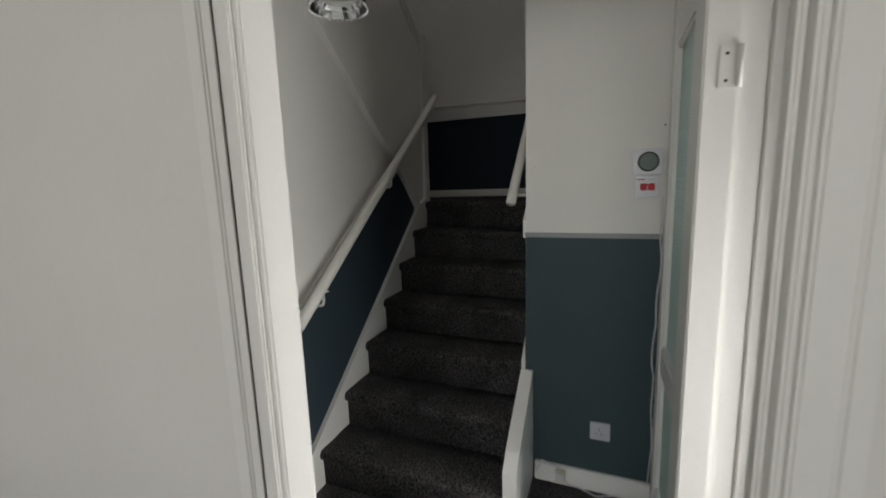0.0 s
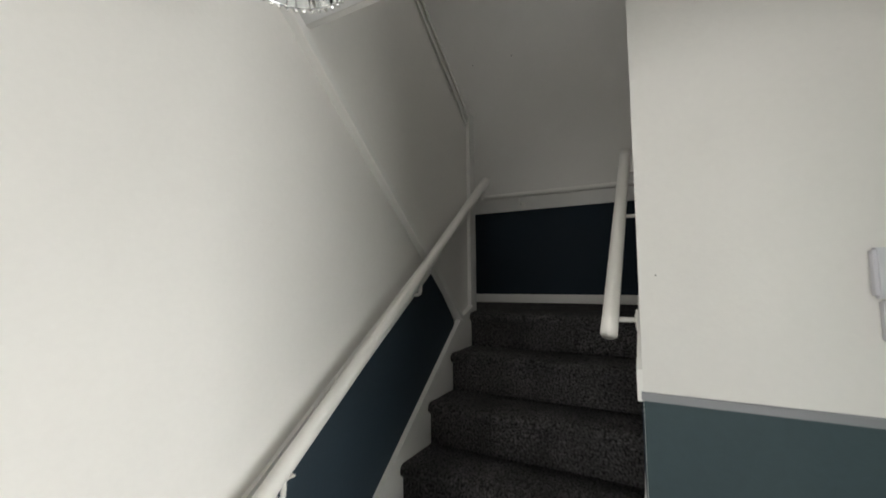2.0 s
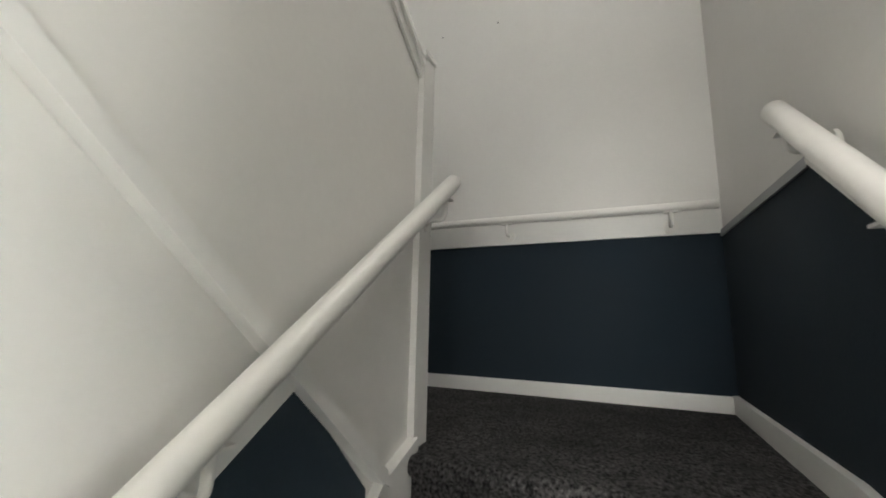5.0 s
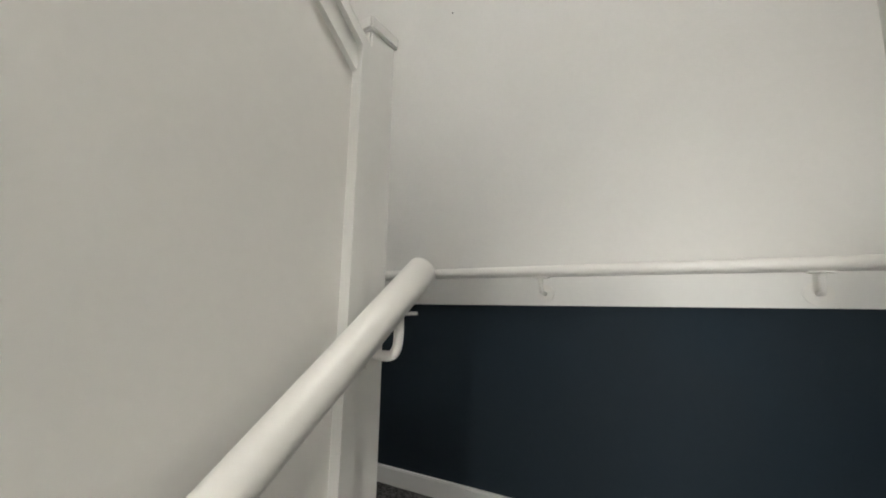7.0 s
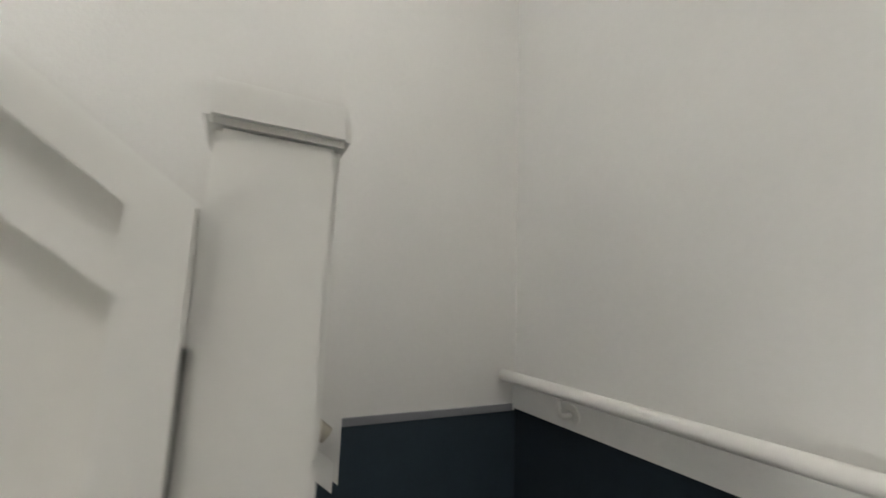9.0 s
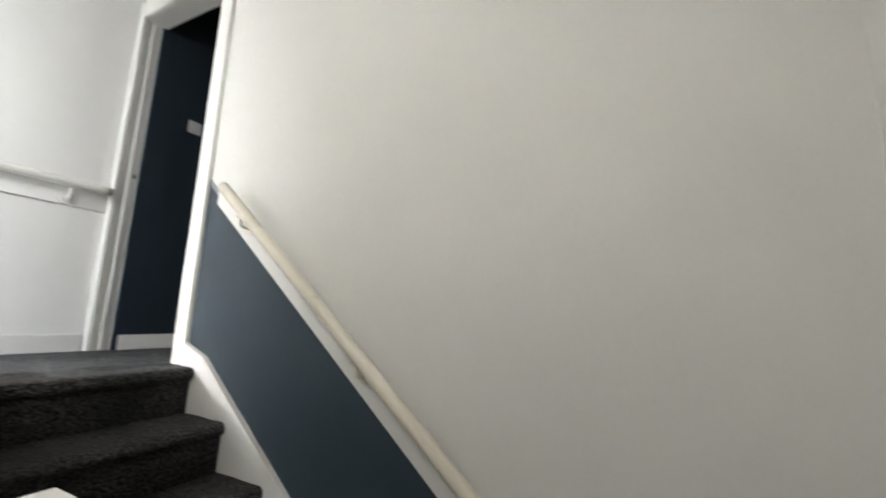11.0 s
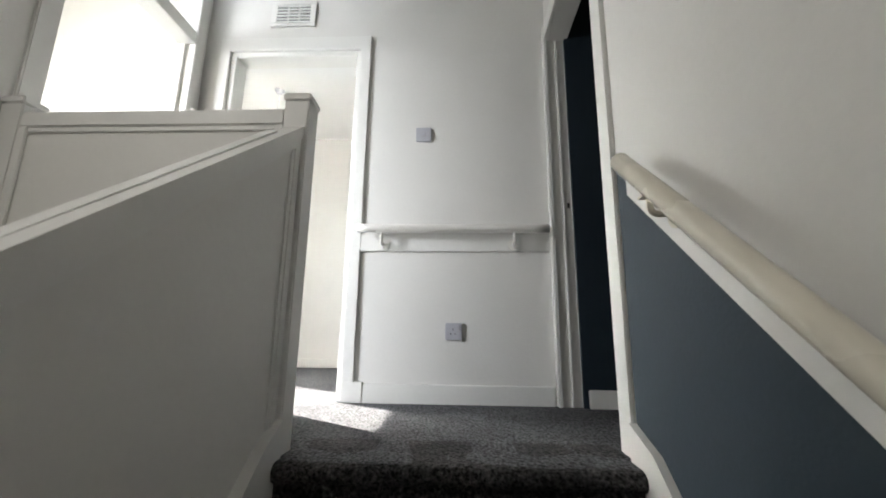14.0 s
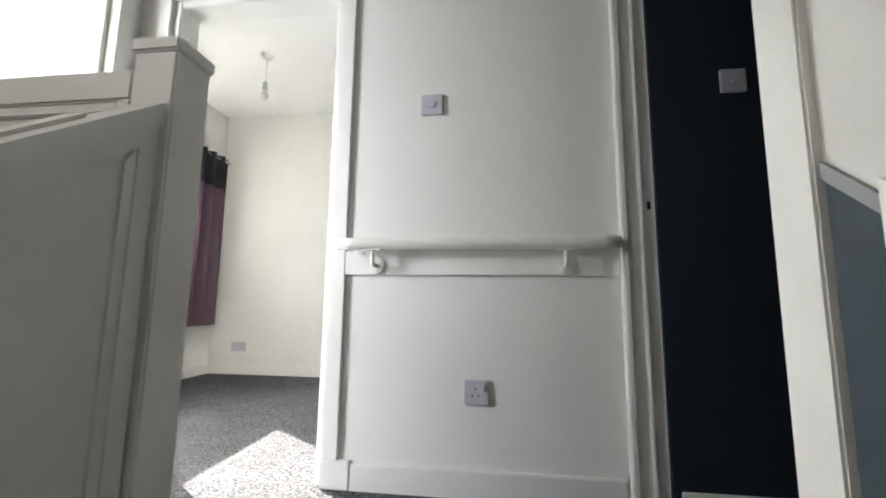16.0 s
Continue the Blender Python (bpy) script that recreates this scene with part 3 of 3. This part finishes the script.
# landing: doorway with a fanlight in the side wall
door_frame("white painted door frame with a fanlight", [
    ("jamb", [(XS - 0.015, XS + 0.11, 0.59, 0.672, TOP, CEIL_TOP - 0.02)]),
    ("jamb", [(XS - 0.015, XS + 0.11, -0.212, -0.14, TOP, CEIL_TOP - 0.02)]),
    ("transom", [(XS - 0.010, XS + 0.10, -0.14, 0.59, 4.46, 4.54)]),
    ("head", [(XS - 0.010, XS + 0.10, -0.14, 0.59, CEIL_TOP - 0.09, CEIL_TOP - 0.02)]),
    ("stop", [(XS + 0.04, XS + 0.055, -0.14, -0.125, TOP, 4.46)]),
])
fan = boxes("window_fanlight", CLEAR, [(XS + 0.03, XS + 0.034, -0.14, 0.59, 4.54, CEIL_TOP - 0.09)], 0)
fan.visible_shadow = False
structure(fan, "clear glass fanlight over the door", "window")

# ---- rooms beyond ----
structure(boxes("wall_bedroom", WALL, [(XR - 0.1, 2.07, -2.48, -2.36, TOP - 0.05, CEIL_TOP), (XR - 0.1, XR, -2.36, YW - 0.1, TOP - 0.05, CEIL_TOP),
    (2.07, 2.19, -2.48, -2.04, TOP - 0.05, CEIL_TOP), (2.07, 2.19, -0.65, -0.25, TOP - 0.05, CEIL_TOP), (2.07, 2.19, -2.04, -0.65, TOP - 0.05, 3.58), (2.07, 2.19, -2.04, -0.65, 4.34, CEIL_TOP), (XS + 0.1, 2.19, YW - 0.1, YW, TOP - 0.05, CEIL_TOP)], 0), "white bedroom walls with a window", "wall")
structure(boxes("baseboard_bedroom", GLOSS, [(XR, 2.07, -2.36, -2.342, TOP, TOP + 0.09), (2.052, 2.07, -2.342, -0.36, TOP, TOP + 0.09)], 0.003), "white bedroom skirting board", "baseboard")
win = thing("window_bedroom", "white bedroom window frame", "window", kind="structure")
boxes("frame", GLOSS, [(2.10, 2.16, -2.04, -1.98, 3.58, 4.34), (2.10, 2.16, -0.71, -0.65, 3.58, 4.34), (2.10, 2.16, -1.98, -0.71, 3.58, 3.62), (2.10, 2.16, -1.98, -0.71, 4.30, 4.34)], 0.004, win)
boxes("sill", GLOSS, [(2.0, 2.10, -2.07, -0.62, 3.55, 3.58)], 0.005, win)
p = boxes("pane", CLEAR, [(2.128, 2.132, -1.98, -0.71, 3.62, 4.30)], 0, win)
p.visible_shadow = False
structure(boxes("wall_box_room", WALL, [(2.9, 3.0, YW, 0.98, TOP - 0.05, CEIL_TOP), (2.9, 3.0, 2.02, 2.2, TOP - 0.05, CEIL_TOP), (2.9, 3.0, 0.98, 2.02, TOP - 0.05, 3.2), (2.9, 3.0, 0.98, 2.02, 4.6, CEIL_TOP), (1.3, 2.5, 2.1, 2.2, 3.5, 4.7), (XS + 0.1, 1.3, 2.1, 2.2, TOP - 0.05, CEIL_TOP), (2.5, 2.9, 2.1, 2.2, TOP - 0.05, CEIL_TOP), (1.3, 2.5, 2.1, 2.2, TOP - 0.05, 3.5), (1.3, 2.5, 2.1, 2.2, 4.7, CEIL_TOP), (2.19, 3.0, YW - 0.1, YW, TOP - 0.05, CEIL_TOP), (XS, XS + 0.1, HALL_WALL + 0.1, 2.2, TOP - 0.05, CEIL_TOP)], 0), "pale side room walls with a window", "wall")
# room's shade is carried by the same darkened navy
structure(boxes("wall_dark_room", NAVY_SHADED, [(XR - 1.6, XR - 0.1, -0.3, -0.2, TOP - 0.05, CEIL_TOP), (XR - 1.6, XR - 1.5, -0.2, 1.9, TOP - 0.05, CEIL_TOP), (XR - 1.5, XR - 0.1, 1.8, 1.9, TOP - 0.05, CEIL_TOP)], 0), "navy painted wall of the dark room", "wall")
structure(boxes("baseboard_dark_room", GLOSS, [(XR - 1.5, XR - 0.122, -0.2, -0.182, TOP, TOP + 0.085)], 0.004), "white skirting board against a navy wall", "baseboard")
structure(boxes("floor_dark_room", CARPET_UP, [(XR - 1.5, XR - 0.1, 0.73, 1.9, TOP - 0.1, TOP)], 0), "grey carpet of the dark room", "floor")
structure(boxes("wall_living_room", WALL, [(-1.7, -1.6, -4.5, DOOR_Y1, 0, CEIL_LOW), (4.2, 4.3, -4.5, DOOR_Y1, 0, CEIL_LOW), (-1.6, 0.1, -4.6, -4.5, 0, CEIL_LOW), (2.3, 4.2, -4.6, -4.5, 0, CEIL_LOW), (0.1, 2.3, -4.6, -4.5, 0, 0.8), (0.1, 2.3, -4.6, -4.5, 2.1, CEIL_LOW)], 0), "pale living room walls with a window", "wall")
structure(boxes("ground", EARTH, [(-400, 400, -400, 400, -0.4, -0.2)], 0), "flat ground outside", "ground")


# assumed window, never in view, added to go with the stairwell lamp
sw = thing("window_stairs_added", "added unseen white framed window high on the stair wall", "window", kind="structure")
boxes("frame", GLOSS, [(W + 0.02, W + 0.08, 1.2, 1.25, 3.45, 4.65), (W + 0.02, W + 0.08, 2.15, 2.2, 3.45, 4.65), (W + 0.02, W + 0.08, 1.25, 2.15, 3.45, 3.5), (W + 0.02, W + 0.08, 1.25, 2.15, 4.6, 4.65)], 0.004, sw)
boxes("pane", FROST, [(W + 0.045, W + 0.051, 1.25, 2.15, 3.5, 4.6)], 0, sw)
# added out of view to cut the sun coming through the entrance
structure(boxes("porch_sun_block", WALL, [(2.4, 2.48, -0.36, 0.5, 1.42, CEIL_LOW), (1.752, 2.4, -0.36, 0.5, CEIL_LOW - 0.05, CEIL_LOW)], 0), "added unseen wall and roof that block sun at the entrance", "wall")

# ---- fixtures ----
def plate(kind, label, m, group=""):
    """A wall plate that looks along its own -y: socket, twin socket, switch or cord plate."""
    w = 0.146 if kind == "twin_socket" else 0.086
    t = thing("light_switch" if kind == "switch" else "socket", label, "light switch" if kind == "switch" else "socket", m, group)
    boxes("plate", PLATE, [(-w / 2, w / 2, -0.012, 0.0, -0.043, 0.043)], 0.003, t)
    if kind == "switch":
        boxes("rocker", PLATE, [(-0.010, 0.010, -0.017, -0.009, -0.013, 0.013)], 0.002, t)
        boxes("surround", INK, [(-0.0115, 0.0115, -0.0125, -0.0115, -0.0145, 0.0145)], 0, t)
    else:
        for cx in ((-0.036, 0.036) if kind == "twin_socket" else (0.0,)):
            for px, pz, pw, ph in ((0, 0.012, 0.0045, 0.009), (-0.011, -0.011, 0.007, 0.0045), (0.011, -0.011, 0.007, 0.0045)):
                boxes("pin_hole", DARK, [(cx + px - 0.004 - pw / 2, cx + px - 0.004 + pw / 2, -0.0124, -0.009, pz - ph / 2, pz + ph / 2)], 0, t)
            boxes("rocker", PLATE, [(cx + 0.018, cx + 0.029, -0.018, -0.009, 0.008, 0.030)], 0.002, t)
    for sx in (-1, 1):
        tube("screw", STEEL, [(sx * (w / 2 - 0.013), -0.0115, 0), (sx * (w / 2 - 0.013), -0.0132, 0)], 0.0032, t, 10)
    return t


plate("socket", "white plastic single socket on the blue-green dado", pose(1.291, HALL_WALL - 0.004, 0.305))
plate("switch", "white plastic light switch on the landing wall", pose(-0.357, YW, 3.923, 0, 0, 180))
plate("socket", "white plastic single socket on the landing wall", pose(-0.535, YW, 2.824, 0, 0, 180))
plate("switch", "white plastic switch plate on the navy wall", pose(-1.441, -0.20, 3.933, 0, 0, 180))
plate("twin_socket", "white plastic double socket on the bedroom wall", pose(1.77, -2.36, 2.72, 0, 0, 180))

# heating control
th = thing("thermostat", "white wall thermostat with a round grey display", "thermostat", pose(1.441, HALL_WALL, 1.519))
boxes("body", PLASTIC, [(-0.056, 0.056, -0.032, 0, -0.052, 0.052)], 0.006, th)
bm = bmesh.new()
bmesh.ops.create_cone(bm, cap_ends=True, segments=40, radius1=0.040, radius2=0.038, depth=0.005, matrix=pose(0, -0.033, 0, 90))
mesh_object("bezel", bm, DARK, th)
bm = bmesh.new()
bmesh.ops.create_cone(bm, cap_ends=True, segments=40, radius1=0.033, radius2=0.032, depth=0.003, matrix=pose(0, -0.036, 0, 90))
mesh_object("display", bm, LCD, th)
iso = thing("isolator_switch", "white isolator with two red rocker switches", "switch", pose(1.441, HALL_WALL, 1.4215))
boxes("plate", PLASTIC, [(-0.045, 0.043, -0.028, 0, -0.043, 0.043)], 0.004, iso)
for cx in (-0.014, 0.014):
    boxes("rocker", RED, [(cx - 0.0125, cx + 0.0125, -0.034, -0.027, -0.016, 0.012)], 0.002, iso)
for mat, x0, x1, z0, z1 in ((RED, -0.038, -0.010, 0.026, 0.030), (INK, 0.0, 0.030, 0.026, 0.029), (INK, -0.036, -0.030, -0.004, -0.001), (INK, 0.030, 0.036, -0.004, -0.001), (INK, -0.006, 0.006, -0.030, -0.027)):
    boxes("print", mat, [(x0, x1, -0.0285, -0.027, z0, z1)], 0, iso)

# loose telephone cable and junction box
def wander(points, seed, amp):
    out = []
    for i in range(len(points) - 1):
        a, b = Vector(points[i]), Vector(points[i + 1])
        for k in range(6):
            p = a.lerp(b, k / 6)
            out.append(p + Vector((noise.noise((p.x * 9, p.z * 9, seed)) * amp, 0, noise.noise((p.x * 9, p.z * 9, seed + 5)) * amp)))
    return out + [Vector(points[-1])]


jb = thing("junction_box", "cream plastic junction box on the skirting", "junction box", pose(1.12, HALL_WALL - 0.024, 0.055))
boxes("body", CREAM, [(-0.024, 0.024, -0.030, 0, -0.032, 0.028)], 0.005, jb)
boxes("lid", PLASTIC, [(-0.018, 0.018, -0.034, -0.029, -0.012, 0.022)], 0.003, jb)
tagged(tube("cable", PLASTIC, wander([(1.0, HALL_WALL - 0.030, 0.05), (1.04, HALL_WALL - 0.03, 0.115), (1.075, HALL_WALL - 0.03, 0.098), (1.12, HALL_WALL - 0.03, 0.075)], 1, 0.02), 0.0028, None, 8), "loose white cable along the skirting", "cable")
tagged(tube("cable", PLASTIC, wander([(1.13, HALL_WALL - 0.035, 0.03), (1.20, HALL_WALL - 0.04, 0.02), (1.27, HALL_WALL - 0.06, 0.006), (1.36, HALL_WALL - 0.05, 0.02), (1.50, HALL_WALL - 0.045, 0.012)], 2, 0.015), 0.0028, None, 8), "loose white cable along the skirting", "cable")
tagged(tube("cable", PLASTIC, wander([(1.504, HALL_WALL - 0.012, 1.38), (1.503, HALL_WALL - 0.012, 1.1), (1.493, HALL_WALL - 0.012, 0.9), (1.499, HALL_WALL - 0.012, 0.6), (1.496, HALL_WALL - 0.012, 0.10)], 3, 0.012), 0.003, None, 8), "loose white cable down the wall corner", "cable")

# hall pendant: glass drum with a chrome beaded ring
pl = thing("pendant_lamp", "clear glass pendant shade with chrome beaded rings", "lamp", pose(0.531, 0.217, 1.98))
def ring(bm, R, z, r):
    n = 40
    tube_into(bm, [(R * math.cos(2 * math.pi * i / n), R * math.sin(2 * math.pi * i / n), z) for i in range(n + 1)], r, 8)
bm = bmesh.new()
ring(bm, 0.085, 0.004, 0.003)
for i in range(40):
    a = 2 * math.pi * i / 40
    bmesh.ops.create_icosphere(bm, subdivisions=1, radius=0.0042, matrix=Matrix.Translation((0.085 * math.cos(a), 0.085 * math.sin(a), -0.001)))
mesh_object("beaded_ring", bm, CHROME, pl, True)
bm = bmesh.new()
ring(bm, 0.085, 0.12, 0.003)
mesh_object("top_ring", bm, CHROME, pl, True)
bm = bmesh.new()
bmesh.ops.create_cone(bm, cap_ends=False, segments=40, radius1=0.082, radius2=0.082, depth=0.12, matrix=Matrix.Translation((0, 0, 0.062)))
bmesh.ops.solidify(bm, geom=bm.faces[:], thickness=0.003)
mesh_object("shade", bm, CLEAR, pl, True)
tube("flex", PLASTIC, [(0, 0, 0.08), (0, 0, CEIL_LOW - 1.98)], 0.004, pl)
tube("holder", CHROME, [(0, 0, 0.06), (0, 0, 0.13)], 0.018, pl)
bm = bmesh.new()
for i in range(3):
    a = 2 * math.pi * i / 3
    tube_into(bm, [(0, 0, 0.12), (0.085 * math.cos(a), 0.085 * math.sin(a), 0.12)], 0.002, 6)
mesh_object("spoke", bm, CHROME, pl)

# bedroom: bare bulb pendant, curtain, blind
bp = thing("ceiling_pendant", "white ceiling rose with a bare bulb holder", "lamp", pose(1.09, -1.40, CEIL_TOP))
bm = bmesh.new()
bmesh.ops.create_cone(bm, cap_ends=True, segments=32, radius1=0.045, radius2=0.025, depth=0.03, matrix=pose(0, 0, -0.015, 180))
mesh_object("rose", bm, PLASTIC, bp, False)
tube("flex", PLASTIC, [(0, 0, -0.02), (0.003, 0, -0.24)], 0.003, bp, 8)
tube("holder", PLASTIC, [(0.003, 0, -0.22), (0.003, 0, -0.30)], 0.017, bp)
tube("collar", INK, [(0.003, 0, -0.262), (0.003, 0, -0.278)], 0.019, bp)
bm = bmesh.new()
bmesh.ops.create_uvsphere(bm, u_segments=16, v_segments=10, radius=0.028, matrix=Matrix.Translation((0.003, 0, -0.33)))
mesh_object("bulb", bm, PLASTIC, bp, True)


def curtain(x, y0, y1, z0, z1, waves):
    t = thing("curtain", "plum eyelet curtain with a charcoal top band", "curtain", pose(x, y0, z0))
    for nm, mat, a, b in (("drape", CURTAIN, 0.0, (z1 - z0) * 0.80), ("top_band", CURTAIN_TOP, (z1 - z0) * 0.80, z1 - z0)):
        bm = bmesh.new()
        n = 60
        cols = []
        for i in range(n + 1):
            u = i / n
            dx = 0.035 * math.sin(u * waves * 2 * math.pi) + 0.006 * noise.noise((u * 9, 1, 2))
            cols.append([bm.verts.new((dx * (0.8 + 0.2 * k), u * (y1 - y0), a + (b - a) * k)) for k in (0, 0.33, 0.66, 1)])
        for p, q in zip(cols, cols[1:]):
            for k in range(3):
                bm.faces.new((p[k], q[k], q[k + 1], p[k + 1])).smooth = True
        bmesh.ops.solidify(bm, geom=bm.faces[:], thickness=0.004)
        mesh_object(nm, bm, mat, t, False)
    return t


curtain(1.97, -2.27, -1.90, 2.92, 4.50, 3)
rod = thing("curtain_rod", "steel curtain rod over the bedroom window", "curtain rod")
tube("pole", STEEL, [(1.97, -2.30, 4.47), (1.97, -0.5, 4.47)], 0.011, rod)
for y in (-2.29, -0.55):
    tube("bracket", STEEL, [(1.97, y, 4.47), (2.07, y, 4.47)], 0.007, rod)
bl = thing("venetian_blind", "white slatted blind half open in the window", "blind")
for i in range(15):
    z = 3.645 + i * 0.045
    prism("slat", BLIND, [(2.085, z - 0.006), (2.105, z + 0.004), (2.105, z + 0.006), (2.085, z - 0.004)], -1.97, -0.72, "y", 0, bl)

# vent over the bedroom door
vt = thing("air_vent", "white louvred air vent above the doorway", "vent", pose(0.47, YW, 4.745, 0, 0, 180))
boxes("frame", GLOSS, [(-0.14, 0.14, -0.012, 0, 0.066, 0.09), (-0.14, 0.14, -0.012, 0, -0.09, -0.066), (-0.14, -0.105, -0.012, 0, -0.066, 0.066), (0.105, 0.14, -0.012, 0, -0.066, 0.066), (-0.04, -0.03, -0.011, 0, -0.066, 0.066), (0.03, 0.04, -0.011, 0, -0.066, 0.066)], 0.002, vt)
boxes("backing", DARK, [(-0.105, 0.105, -0.002, 0, -0.066, 0.066)], 0, vt)
for i in range(6):
    boxes("louvre", GLOSS, [(-0.105, 0.105, -0.011, -0.003, -0.062 + i * 0.0225, -0.062 + i * 0.0225 + 0.013)], 0.001, vt)
# loft hatch
structure(boxes("loft_hatch", CEIL, [(-0.95, -0.25, -0.02, 0.65, CEIL_TOP - 0.012, CEIL_TOP)], 0.002), "white loft hatch in the ceiling", "hatch")
structure(boxes("hatch_trim", GLOSS, [(-1.0, -0.2, -0.07, -0.025, CEIL_TOP - 0.03, CEIL_TOP), (-1.0, -0.2, 0.655, 0.7, CEIL_TOP - 0.03, CEIL_TOP), (-1.0, -0.955, -0.025, 0.655, CEIL_TOP - 0.03, CEIL_TOP), (-0.245, -0.2, -0.025, 0.655, CEIL_TOP - 0.03, CEIL_TOP)], 0.004), "white trim round the loft hatch", "trim")

# old nail holes in the plaster
def nail_hole(x, y, z, ny, r=0.005):
    tagged(tube("nail_hole", DARK, [(x, y, z), (x, y + ny * 0.0015, z)], r, None, 10), "small dark nail hole in the white wall", "nail hole", "nail holes in the plaster")


nail_hole(-0.05, BACK, 3.403, -1)
nail_hole(-0.405, BACK, 3.409, -1, 0.004)
nail_hole(0.99, HALL_WALL, 1.52, -1, 0.0018)
nail_hole(1.498, HALL_WALL, 1.66, -1, 0.004)
